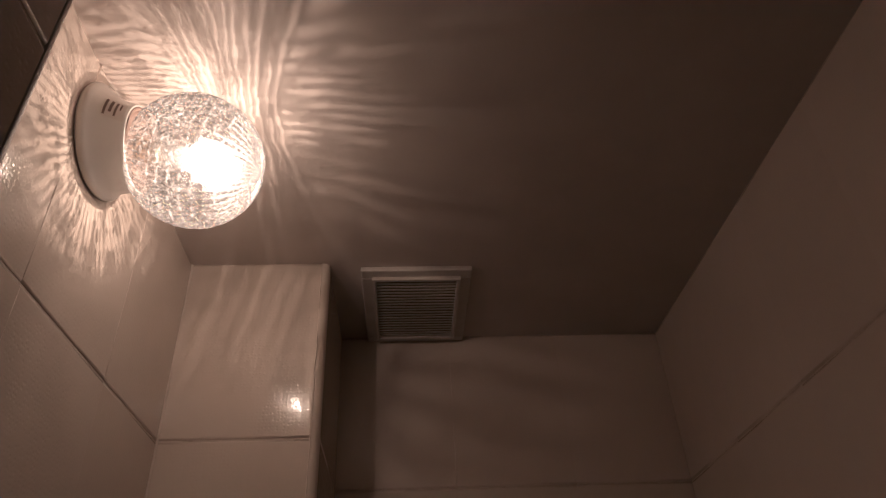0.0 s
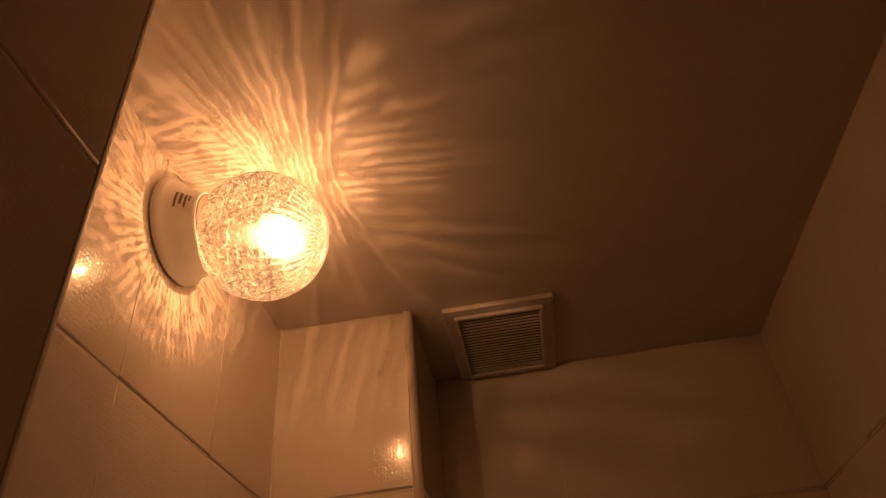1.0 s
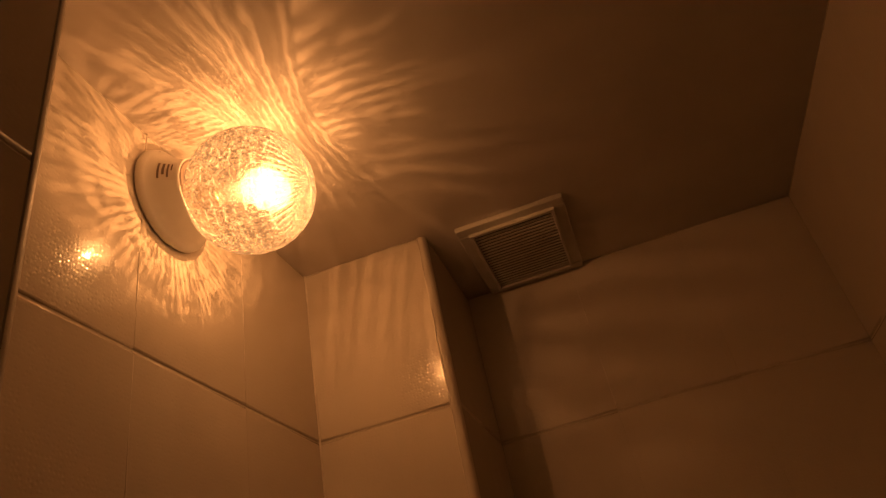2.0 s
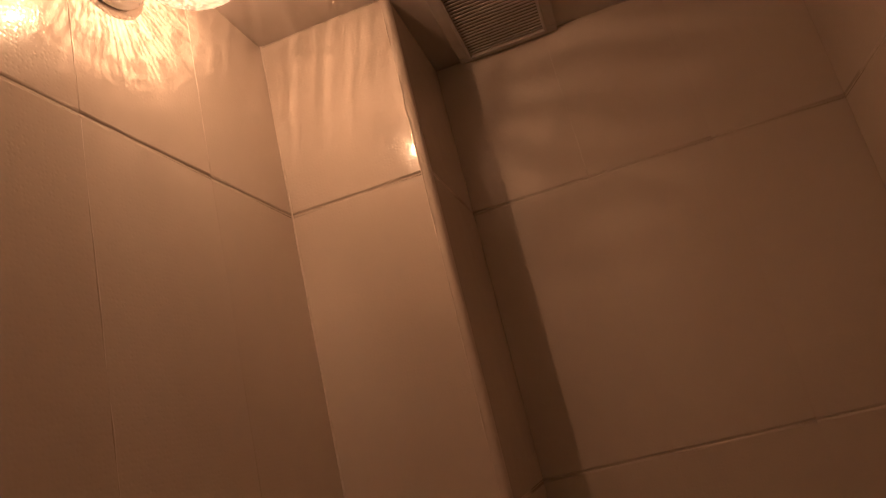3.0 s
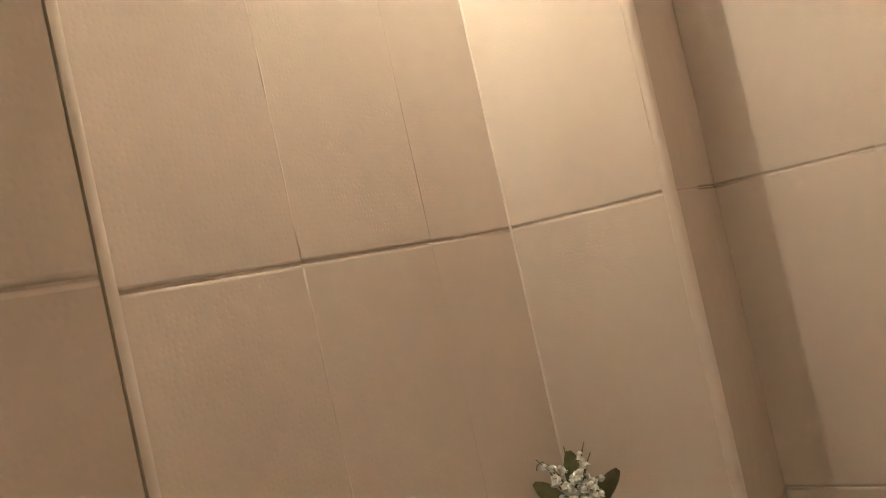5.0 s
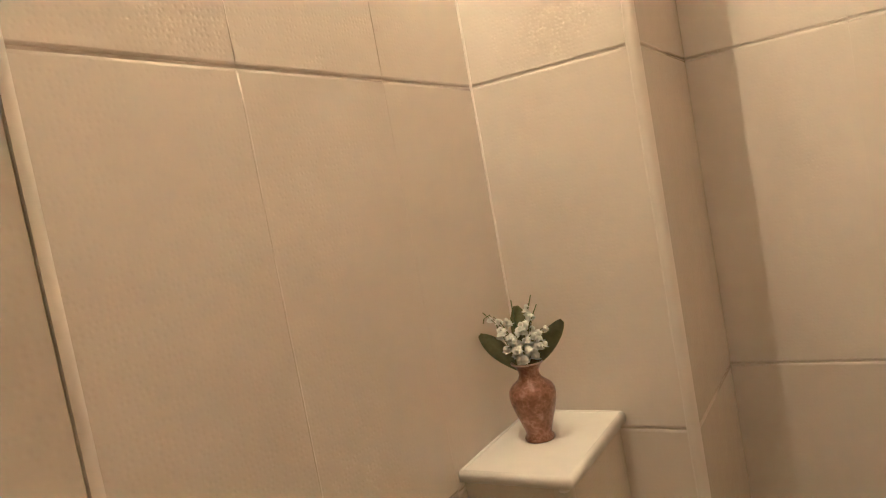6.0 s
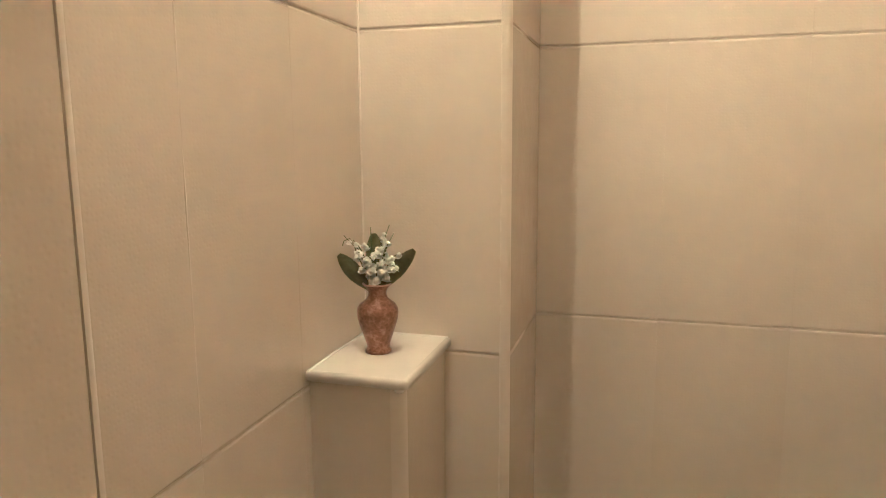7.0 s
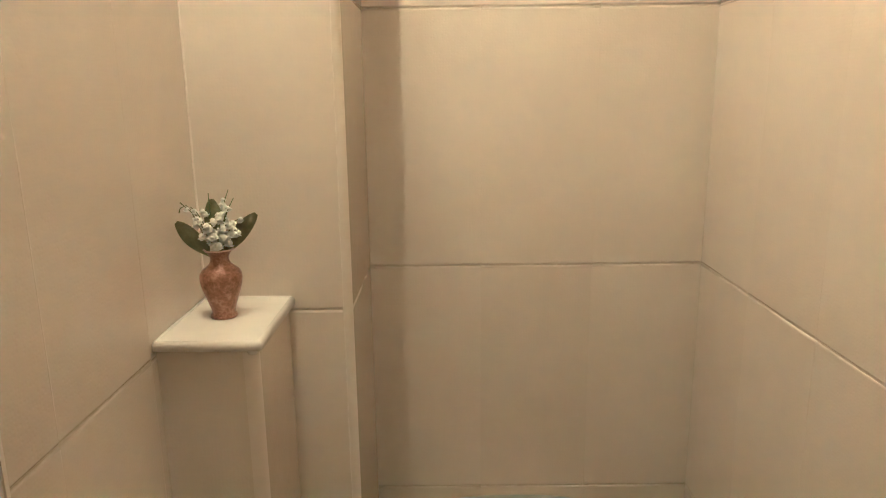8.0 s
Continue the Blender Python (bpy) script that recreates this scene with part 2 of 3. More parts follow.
    broken = band(noise_of(t, where, 170.0, 1.5, 0.5), 0.44, 0.58)
    milk = calc(t, "ADD", 0.03, calc(t, "MULTIPLY", calc(t, "MAXIMUM", calc(t, "MULTIPLY", cut, broken), calc(t, "MULTIPLY", spoke, calc(t, "MAXIMUM", broken, polar))), 0.20))
    milk = calc(t, "ADD", milk, calc(t, "ADD", calc(t, "MULTIPLY", crackle, 0.20), calc(t, "MULTIPLY", fleck, 0.06)))
    t.links.new(milk, b.inputs[0])
    relief = t.nodes.new("ShaderNodeBump")
    relief.inputs["Strength"].default_value = 0.7
    relief.inputs["Distance"].default_value = 0.0012
    t.links.new(calc(t, "ADD", crackle, fleck), relief.inputs["Height"])
    for shader in (bend, gloss, glow):
        t.links.new(relief.outputs[0], shader.inputs["Normal"])
    t.links.new(a.outputs[0], b.inputs[1])
    t.links.new(glow.outputs[0], b.inputs[2])
    c = t.nodes.new("ShaderNodeMixShader")
    t.links.new(fres.outputs[0], c.inputs[0])
    t.links.new(b.outputs[0], c.inputs[1])
    t.links.new(gloss.outputs[0], c.inputs[2])
    t.links.new(c.outputs[0], out.inputs[0])
    t.nodes.remove(p)
    return m


def hazy_glass():
    """A bulb's thin glass, faintly frosted."""
    m, t, p, out = material("bulb_glass")
    clear = t.nodes.new("ShaderNodeBsdfTransparent")
    clear.inputs[0].default_value = (0.97, 0.96, 0.95, 1)
    gloss = t.nodes.new("ShaderNodeBsdfGlossy")
    gloss.inputs["Roughness"].default_value = 0.03
    fres = t.nodes.new("ShaderNodeFresnel")
    fres.inputs[0].default_value = 1.3
    c = t.nodes.new("ShaderNodeMixShader")
    haze = t.nodes.new("ShaderNodeBsdfTranslucent")
    haze.inputs[0].default_value = (0.95, 0.94, 0.92, 1)
    d = t.nodes.new("ShaderNodeMixShader")
    d.inputs[0].default_value = 0.10
    t.links.new(clear.outputs[0], d.inputs[1])
    t.links.new(haze.outputs[0], d.inputs[2])
    t.links.new(fres.outputs[0], c.inputs[0])
    t.links.new(d.outputs[0], c.inputs[1])
    t.links.new(gloss.outputs[0], c.inputs[2])
    t.links.new(c.outputs[0], out.inputs[0])
    t.nodes.remove(p)
    return m


def glowing(name, colour, strength):
    m, t, p, out = material(name)
    e = t.nodes.new("ShaderNodeEmission")
    e.inputs[0].default_value = (*colour, 1)
    e.inputs[1].default_value = strength
    t.links.new(e.outputs[0], out.inputs[0])
    t.nodes.remove(p)
    return m


GLASS = glass_material()
HAZY = hazy_glass()
GLOW = glowing("glowing_filament", (1.0, 0.5, 0.17), 950.0)


# ---- building helpers ----
def link(name, bm, mats, parent=None, label="", smooth=False):
    me = bpy.data.meshes.new(name)
    bmesh.ops.recalc_face_normals(bm, faces=bm.faces)
    if smooth:
        for f in bm.faces:
            f.smooth = True
    bm.to_mesh(me)
    bm.free()
    for m in mats if isinstance(mats, (list, tuple)) else [mats]:
        me.materials.append(m)
    ob = new(name, me)
    if parent:
        ob.parent = parent
    if label:
        tagged(ob, label)
    return ob


def part(name, bm, mat, parent, label="", smooth=False):
    return link(name, bm, mat, parent, label, smooth)


def box(bm, lo, hi, bevel=0.0, segments=2):
    size = [b - a for a, b in zip(lo, hi)]
    mid = [(a + b) / 2 for a, b in zip(lo, hi)]
    r = bmesh.ops.create_cube(bm, size=1.0, matrix=Matrix.Translation(mid) @ Matrix.Diagonal((*size, 1)))
    if bevel:
        edges = {e for v in r["verts"] for e in v.link_edges}
        bmesh.ops.bevel(bm, geom=list(edges), offset=bevel, segments=segments, affect="EDGES", profile=0.5)
    return bm


def boxed(lo, hi, bevel=0.0, segments=2):
    return box(bmesh.new(), lo, hi, bevel, segments)


def lathe(profile, steps, axis="z", centre=(0, 0, 0), bm=None, start=0.0, stop=2 * math.pi):
    """Turns a profile of (along, radius) pairs about an axis."""
    bm = bm or bmesh.new()
    whole = stop - start > 6.28
    count = steps if whole else steps + 1
    rings = []
    for along, r in profile:
        ring = []
        for i in range(count):
            a = start + (stop - start) * i / steps
            c, s = r * math.cos(a), r * math.sin(a)
            p = (c, s, along) if axis == "z" else (along, c, s)
            ring.append(bm.verts.new(Vector(centre) + Vector(p)))
        rings.append(ring)
    for r0, r1 in zip(rings, rings[1:]):
        for i in range(count if whole else count - 1):
            j = (i + 1) % count
            bm.faces.new((r0[i], r0[j], r1[j], r1[i]))
    return bm


def tube(points, radius, sides=6, bm=None):
    """A round stem along a list of points."""
    bm = bm or bmesh.new()
    pts = [Vector(p) for p in points]
    last = None
    for i, p in enumerate(pts):
        d = (pts[min(i + 1, len(pts) - 1)] - pts[max(i - 1, 0)]).normalized()
        u = d.orthogonal().normalized()
        w = d.cross(u)
        r = radius[i] if isinstance(radius, (list, tuple)) else radius
        ring = [bm.verts.new(p + r * (math.cos(a) * u + math.sin(a) * w)) for a in (2 * math.pi * k / sides for k in range(sides))]
        if last:
            for k in range(sides):
                bm.faces.new((last[k], last[(k + 1) % sides], ring[(k + 1) % sides], ring[k]))
        else:
            bm.faces.new(ring)
        last = ring
    bm.faces.new(last)
    return bm


TILE_MESHES = {}


def tile_mesh(w, h, ease):
    """A pressed tile lying in its own x-y plane, its face at z = 0, its edges rounded over."""
    key = (round(w, 4), round(h, 4), ease)
    if key in TILE_MESHES:
        return TILE_MESHES[key]
    rings = [(0.0, -0.008), (0.0, -0.0017), (0.0005, -0.0010), (0.0015, -0.0004), (0.0032, 0.0)]
    verts, faces = [], []
    for inset, z in rings:
        s = inset * ease
        verts += [(s, inset, z), (w - s, inset, z), (w - s, h - inset, z), (s, h - inset, z)]
    for k in range(len(rings) - 1):
        for i in range(4):
            j = (i + 1) % 4
            faces.append((4 * k + i, 4 * k + j, 4 * k + 4 + j, 4 * k + 4 + i))
    n = 4 * (len(rings) - 1)
    faces.append((n, n + 1, n + 2, n + 3))
    me = bpy.data.meshes.new("tile")
    me.from_pydata(verts, [], faces)
    for f in me.polygons:
        f.use_smooth = f.index != len(faces) - 1
    me.materials.append(TILE)
    TILE_MESHES[key] = me
    return me


rng = random.Random(7)
ROWS = [0.0, 0.45, 0.90, 1.35, 1.80, 2.25, CEIL]


def tile_wall(parent, origin, across, cuts, normal, rows=ROWS, ease=0.05, joint=0.0010):
    """Tiles on a wall: origin on its face at floor level, the way across, where the upright joints fall, the way out."""
    u, n = Vector(across), Vector(normal)
    v = Vector((0, 0, 1))
    flip = u.cross(v).dot(n) < 0
    for a, b in zip(cuts, cuts[1:]):
        for z0, z1 in zip(rows, rows[1:]):
            gap_u, gap_v = (0.00012 if ease > 0.1 else 0.00003), joint
            w, h = b - a - 2 * gap_u, z1 - z0 - 2 * gap_v
            ob = new("tile", tile_mesh(w, h, ease))
            ob.parent = parent
            start = Vector(origin) + u * ((b - gap_u) if flip else (a + gap_u)) + v * (z0 + gap_v)
            uu = -u if flip else u
            m = Matrix((uu, v, n)).transposed().to_4x4()
            lean = Euler((rng.gauss(0, 0.0006), rng.gauss(0, 0.0007), 0)).to_matrix().to_4x4()
            mid = Matrix.Translation((w / 2, h / 2, 0))
            ob.matrix_basis = Matrix.Translation(start + n * rng.uniform(-0.00006, 0.00006)) @ m @ mid @ lean @ mid.inverted()


def corner_trim(parent, x, y, sx, sy, r, z0=0.0, z1=CEIL):
    """A quarter-round glazed bead on an outer corner; sx, sy: the way from the corner into the two walls."""
    bm = bmesh.new()
    prof = []
    for k in range(25):
        a = math.pi / 2 * k / 24
        prof.append((x + sx * r * (1 - math.sin(a)), y + sy * r * (1 - math.cos(a))))
    prof.append((x + sx * r, y + sy * r))
    lo = [bm.verts.new((px, py, z0)) for px, py in prof]
    hi = [bm.verts.new((px, py, z1)) for px, py in prof]
    for i in range(len(prof)):
        j = (i + 1) % len(prof)
        bm.faces.new((lo[i], lo[j], hi[j], hi[i]))
    bm.faces.new(lo)
    bm.faces.new(hi)
    return part("corner_trim", bm, TRIM, parent, "cream glazed quarter-round corner bead")


def slab(lo, hi, corner, r):
    """A wall's grout bed whose upright outer corner is cut back behind the bead."""
    bm = boxed(lo, hi)
    edge = [e for e in bm.edges if all(abs(v.co.x - corner[0]) < 1e-4 and abs(v.co.y - corner[1]) < 1e-4 for v in e.verts)]
    bmesh.ops.bevel(bm, geom=edge, offset=r, segments=1, affect="EDGES")
    return bm


# ---- the room ----
B = 0.0015   # how far the grout bed lies behind the tile faces
wall_left = tagged(link("wall_left", boxed((-0.12, PIER_Y - 0.05, 0), (-B, DEEP + 0.12, CEIL + 0.1)), GROUT), "cream tiled wall that carries the lamp", "wall", kind="structure")
pier = tagged(link("wall_pier", slab((-0.12, REAR, 0), (PIER_X - B, PIER_Y - B, CEIL + 0.1), (PIER_X - B, PIER_Y - B), 0.0095), GROUT), "cream tiled projecting wall beside the doorway", "wall", kind="structure")
casing = tagged(link("pipe_casing", slab((-B, B, 0), (COL_X - B, DEEP + 0.12, CEIL + 0.1), (COL_X - B, B), 0.0115), GROUT), "cream tiled full-height pipe casing in the corner", "pipe casing", kind="structure")
wall_back = tagged(link("wall_back", boxed((COL_X - B, DEEP + B, 0), (WIDE + 0.12, DEEP + 0.12, CEIL + 0.1)), GROUT), "cream tiled back wall", "wall", kind="structure")
wall_right = tagged(link("wall_right", boxed((WIDE + B, REAR, 0), (WIDE + 0.12, DEEP + B, CEIL + 0.1)), GROUT), "cream tiled side wall", "wall", kind="structure")
# unseen closing wall, pale so that it bounces light onto surfaces facing it
wall_front = tagged(link("wall_front", boxed((-0.12, REAR - 0.1, 0), (WIDE + 0.12, REAR, CEIL + 0.1)), BOUNCE_PALE), "unseen plain wall behind the camera, kept pale to bounce light", "wall", kind="structure")
floor = tagged(link("floor", boxed((-0.12, REAR - 0.1, -0.1), (WIDE + 0.12, DEEP + 0.12, 0)), FLOOR), "beige tiled floor", "floor", kind="structure")
ceiling = tagged(link("ceiling", boxed((-B, REAR, CEIL), (WIDE + B, DEEP + B, CEIL + 0.08)), CEILING), "painted matt ceiling lit by the lamp", "ceiling", kind="structure")

corner_trim(casing, COL_X, 0.0, -1, 1, 0.012)
corner_trim(pier, PIER_X, PIER_Y, -1, -1, 0.010)


def grout_line(parent, x, y, z0, z1, r, seed):
    """A hand-smeared line of grout up an inner corner."""
    g = random.Random(seed)
    n = int((z1 - z0) / 0.03)
    pts = [(x + g.gauss(0, 0.0003), y + g.gauss(0, 0.0003), z0 + (z1 - z0) * k / n) for k in range(n + 1)]
    return part("grout_line", tube(pts, [r * g.uniform(0.55, 1.25) for _ in pts], 6), PALE_GROUT, parent, "pale smeared grout line", True)


grout_line(casing, 0.0006, -0.0006, 1.375, 2.534, 0.0018, 1)
grout_line(casing, COL_X - 0.0124, 0.0002, 0.0, 2.534, 0.0012, 2)
for z0, z1, r in ((0.905, 1.345, 0.0009), (1.356, 1.795, 0.0013), (1.806, 2.245, 0.0013), (2.256, 2.534, 0.0013)):
    grout_line(wall_left, -0.0006, -0.395, z0, z1, r, int(z0 * 100))
grout_line(wall_left, -0.0007, -0.195, 2.256, 2.534, 0.0012, 5)
grout_line(wall_back, 0.4175, DEEP + 0.0007, 2.256, 2.534, 0.0012, 6)


# ---- wall lamp ----
def wall_lamp():
    lamp = tagged(new("wall_lamp"), "lit wall lamp with pressed-glass globe on white base", "lamp")
    lamp.location = (0, GLOBE.y, GLOBE.z)

    def sagging(bm):
        """Leans the fitting down from its flat foot on the wall towards the globe."""
        for v in bm.verts:
            v.co += SAG * (1 - v.co.x / GLOBE.x)
        return bm

    prof = [(0.0005, 0.0), (0.0005, 0.0625), (0.003, 0.0645), (0.008, 0.0640), (0.0105, 0.0605), (0.014, 0.0565), (0.022, 0.0530),
            (0.033, 0.0495), (0.040, 0.0486), (0.0435, 0.0482), (0.0446, 0.0472), (0.0440, 0.0456), (0.041, 0.0450)]
    part("base", sagging(lathe(prof, 72, "x")), PORCELAIN, lamp, "white moulded plastic base cup", True)
    # coloured dark so that the bulb-lit disc doesn't glare through the globe
    part("shade_plate", sagging(lathe([(0.0412, 0.0451), (0.0412, 0.0)], 48, "x")), DARK_NECK, lamp, "plate across the base cup, darkened to mute the bulb's light", True)
    # added ring that blocks the bulb's light from the base's lip
    part("lip_blocker", sagging(lathe([(0.0414, 0.0425), (0.0449, 0.0425), (0.0449, 0.0469), (0.0447, 0.0469)], 48, "x")), DARK_NECK, lamp, "dark ring added to keep the bulb's light off the base's lip", True)
    # sticker with bars in place of its small print
    a0, a1 = math.radians(157), math.radians(188)
    sticker = part("sticker", sagging(lathe([(0.020, 0.0544), (0.026, 0.0521), (0.033, 0.0500), (0.041, 0.0490)], 10, "x", start=a0, stop=a1)), PAPER, lamp, "pale paper label", True)
    lines = [(0.0215, 0.0541, 160, 186, 0.0024), (0.0262, 0.0523, 160, 180, 0.0028), (0.0312, 0.0508, 160, 184, 0.0020), (0.0355, 0.0499, 160, 172, 0.0014)]
    for x, r, d0, d1, wdt in lines:
        part("print_bar", sagging(lathe([(x, r + 0.0004), (x + wdt, r - 0.0002)], 8, "x", start=math.radians(d0), stop=math.radians(d1))), INK, sticker)
    # globe: a cut grid of cushions, flutes round the far pole, a smooth inner face
    bm = bmesh.new()
    nl, nm = 200, 264
    cx = GLOBE.x
    neck = math.asin(0.0432 / GLOBE_R)
    rings = []
    for i in range(nl + 1):
        th = 0.004 + (math.pi - neck - 0.004) * i / nl
        ring = []
        for j in range(nm):
            ph = 2 * math.pi * j / nm
            if th < POLE_CAP:
                h = 0.0018 * abs(math.sin(ph * N_LON / 2)) * min(1, th / 0.3)
            else:
                c = abs(math.sin(th * N_LAT)) ** 0.6 * abs(math.sin(ph * N_LON / 2)) ** 0.6
                d = abs(math.sin(th * N_LAT * 2 + 2 * ph * N_LON / 4)) * 0.25
                h = 0.0024 * c * (1 - d)
            if th > math.pi - neck - 0.1:
                h *= max(0.0, (math.pi - neck - th) / 0.1)
            r = GLOBE_R - 0.002 + h
            ring.append(bm.verts.new((cx + r * math.cos(th), r * math.sin(th) * math.cos(ph), r * math.sin(th) * math.sin(ph))))
        rings.append(ring)
    for r0, r1 in zip(rings, rings[1:]):
        for j in range(nm):
            k = (j + 1) % nm
            bm.faces.new((r0[j], r0[k], r1[k], r1[j]))
    bm.faces.new(rings[0])
    bmesh.ops.translate(bm, verts=bm.verts, vec=(-cx, 0, 0))
    globe = part("globe", bm, GLASS, lamp, "clear pressed-glass globe with cut grid", True)
    globe.matrix_basis = Matrix.Translation((cx, 0, 0)) @ Vector((1, 0, 0)).rotation_difference(Vector((cx, 0, 0)) - SAG).to_matrix().to_4x4()
    # bulb: clear envelope, screw cap, glowing core
    core = bmesh.new()
    loop = [(cx + 0.019 + 0.0015 * math.cos(6 * a), 0.011 * math.cos(a), 0.011 * math.sin(a)) for a in (math.radians(25 + 31 * k) for k in range(11))]
    tube(loop, 0.0006, 6, core)
    env = [(0.062, 0.0125), (0.085, 0.0130)] + [(0.122 - 0.027 * math.cos(a), 0.027 * math.sin(a)) for a in (math.radians(32 + 12.3 * k) for k in range(13))]
    bulb = part("bulb", sagging(lathe(env, 32, "x")), HAZY, lamp, "clear glass bulb, switched on", True)
    part("filament", sagging(core), GLOW, bulb, "glowing filament", True)
    cap = [(0.036, 0.0), (0.036, 0.013)]
    for k in range(6):
        cap += [(0.040 + 0.004 * k, 0.0135), (0.042 + 0.004 * k, 0.0125)]
    cap += [(0.064, 0.0125), (0.064, 0.0)]
    part("cap", sagging(lathe(cap, 24, "x")), plain("brass_cap", (0.45, 0.34, 0.18), (0.55, 0.43, 0.25), 0.35, 60, metal=1.0), bulb, "threaded metal cap", True)
    return lamp


wall_lamp()


# ---- ceiling vent ----
def ceiling_vent():
    vent = tagged(new("ceiling_vent"), "cream plastic louvred ventilation grille on the ceiling", "vent")
    x0, x1, y0, y1 = 0.263, 0.443, 0.010, 0.2535
    vent.location = (0, 0, 0)
    zt = CEIL - 0.0005
    f, h = 0.022, 0.009
    for nm, lo, hi in (("flange", (x0, y0, zt - h), (x1, y0 + f, zt)), ("flange", (x0, y1 - f, zt - h), (x1, y1, zt)),
                       ("flange", (x0, y0 + f, zt - h), (x0 + f, y1 - f, zt)), ("flange", (x1 - f, y0 + f, zt - h), (x1, y1 - f, zt))):
        part(nm, boxed(lo, hi, 0.002), VENT, vent)
    g = 0.006
    a, b, c, d = x0 + f - 0.004, x1 - f + 0.004, y0 + f - 0.004, y1 - f + 0.004
    zi = zt - h - 0.006
    for lo, hi in (((a, c, zi), (b, c + g, zt - h + 0.001)), ((a, d - g, zi), (b, d, zt - h + 0.001)),
                   ((a, c + g, zi), (a + g, d - g, zt - h + 0.001)), ((b - g, c + g, zi), (b, d - g, zt - h + 0.001))):
        part("inner_frame", boxed(lo, hi, 0.0012), VENT, vent)
    # dark sheet that paints the shade between the slats
    part("shade_sheet", boxed((a + 0.002, c + 0.002, zt - 0.0025), (b - 0.002, d - 0.002, zt - 0.0005)), GAP_SHADE, vent)
    count = 21
    slat = None
    for i in range(count):
        y = c + g + (d - c - 2 * g) * (i + 0.5) / count
        if slat is None:
            slat = bpy.data.meshes.new("slat")
            bm = boxed((a + g, -0.0040, -0.0007), (b - g, 0.0040, 0.0007), 0.0003, 1)
            bm.to_mesh(slat)
            bm.free()
            slat.materials.append(VENT)
        ob = new("slat", slat)
        ob.parent = vent
        ob.matrix_basis = Matrix.Translation((0, y, zi + 0.0048)) @ Matrix.Rotation(math.radians(16), 4, "X")
    return vent


ceiling_vent()


# ---- low tiled pillar with its shelf ----
PX, PY, SZ = 0.122, -0.179, 1.372
pillar = tagged(link("pillar", slab((-B, PY + B, 0), (PX - B, B, SZ - 0.0146), (PX - B, PY + B), 0.0155), GROUT), "low cream tiled pipe box in the corner", "pillar", kind="structure")
corner_trim(pillar, PX, PY, -1, 1, 0.016, 0.0, SZ - 0.0145)


def shelf():
    bm = boxed((0.0008, -0.190, SZ - 0.012), (0.1315, -0.0008, SZ), 0.0)
    edges = [e for e in bm.edges if all(v.co.z > SZ - 0.001 for v in e.verts) and (all(v.co.y < -0.18 for v in e.verts) or all(v.co.x > 0.13 for v in e.verts))]
    up = [e for e in bm.edges if all(v.co.y < -0.18 and v.co.x > 0.13 for v in e.verts)]
    bmesh.ops.bevel(bm, geom=edges + up, offset=0.0055, segments=5, affect="EDGES", profile=0.5)
    for f in bm.faces:
        f.smooth = f.calc_area() < 0.004
    ob = link("shelf", bm, SHELF)
    part("mortar_bed", boxed((0.001, PY + 0.001, SZ - 0.0145), (PX - 0.004, -0.001, SZ - 0.0121), 0.0006, 1), GROUT, ob, "thin beige mortar bed under the tile")
    bead = [(0.0035, -0.186, SZ), (0.0030, -0.13, SZ + 0.0003), (0.0032, -0.06, SZ), (0.003, -0.004, SZ + 0.0003)]
    part("sealant_bead", tube(bead, [0.0012, 0.0020, 0.0016, 0.0024], 8), SHELF, ob, "white sealant bead along the wall", True)
    bead = [(0.004, -0.003, SZ + 0.0002), (0.05, -0.0028, SZ), (0.10, -0.003, SZ + 0.0002), (0.128, -0.003, SZ)]
    part("sealant_bead", tube(bead, [0.0026, 0.0016, 0.0014, 0.0012], 8), SHELF, ob, "white sealant bead along the wall", True)
    return tagged(ob, "white glazed shelf tile with rounded edges on pillar", "shelf")


shelf()
chip = bmesh.new()
bmesh.ops.create_icosphere(chip, subdivisions=2, radius=0.006, matrix=Matrix.Translation((PX - 0.003, PY - 0.004, SZ - 0.0155)) @ Matrix.Diagonal((1.1, 0.8, 0.6, 1)))
part("trim_end", chip, SHELF, pillar, "white sealant blob at the bead's end", True)


# ---- vase ----
VX, VY = 0.0575, -0.092


def vase():
    prof = [(0.0003, 0.0), (0.0003, 0.0150), (0.002, 0.0165), (0.005, 0.0160), (0.0075, 0.0148), (0.013, 0.0160), (0.024, 0.0196), (0.036, 0.0238), (0.046, 0.0265),
            (0.054, 0.0274), (0.060, 0.0266), (0.065, 0.0236), (0.069, 0.0186), (0.073, 0.0140), (0.078, 0.0119), (0.083, 0.0122), (0.088, 0.0150), (0.0915, 0.0188)]
    ob = link("vase", lathe(prof, 48, "z"), VASE, None, "", True)
    ob.location = (VX, VY, SZ)
    tagged(ob, "small rose-copper glazed ceramic vase standing on shelf", "vase")
    part("rim", lathe([(0.0915, 0.0188), (0.0927, 0.0195), (0.0938, 0.0189), (0.0930, 0.0174), (0.088, 0.0125), (0.078, 0.0100), (0.070, 0.012), (0.04, 0.02), (0.01, 0.014), (0.01, 0.0)], 48, "z"), RIM, ob, "paler rose rim", True)
    part("foot_ring", lathe([(0.0005, 0.0160), (0.0005, 0.0172), (0.0025, 0.0176), (0.0045, 0.0168), (0.0045, 0.0155)], 48, "z"), VASE, ob, "worn foot ring", True)
    return ob


vase()


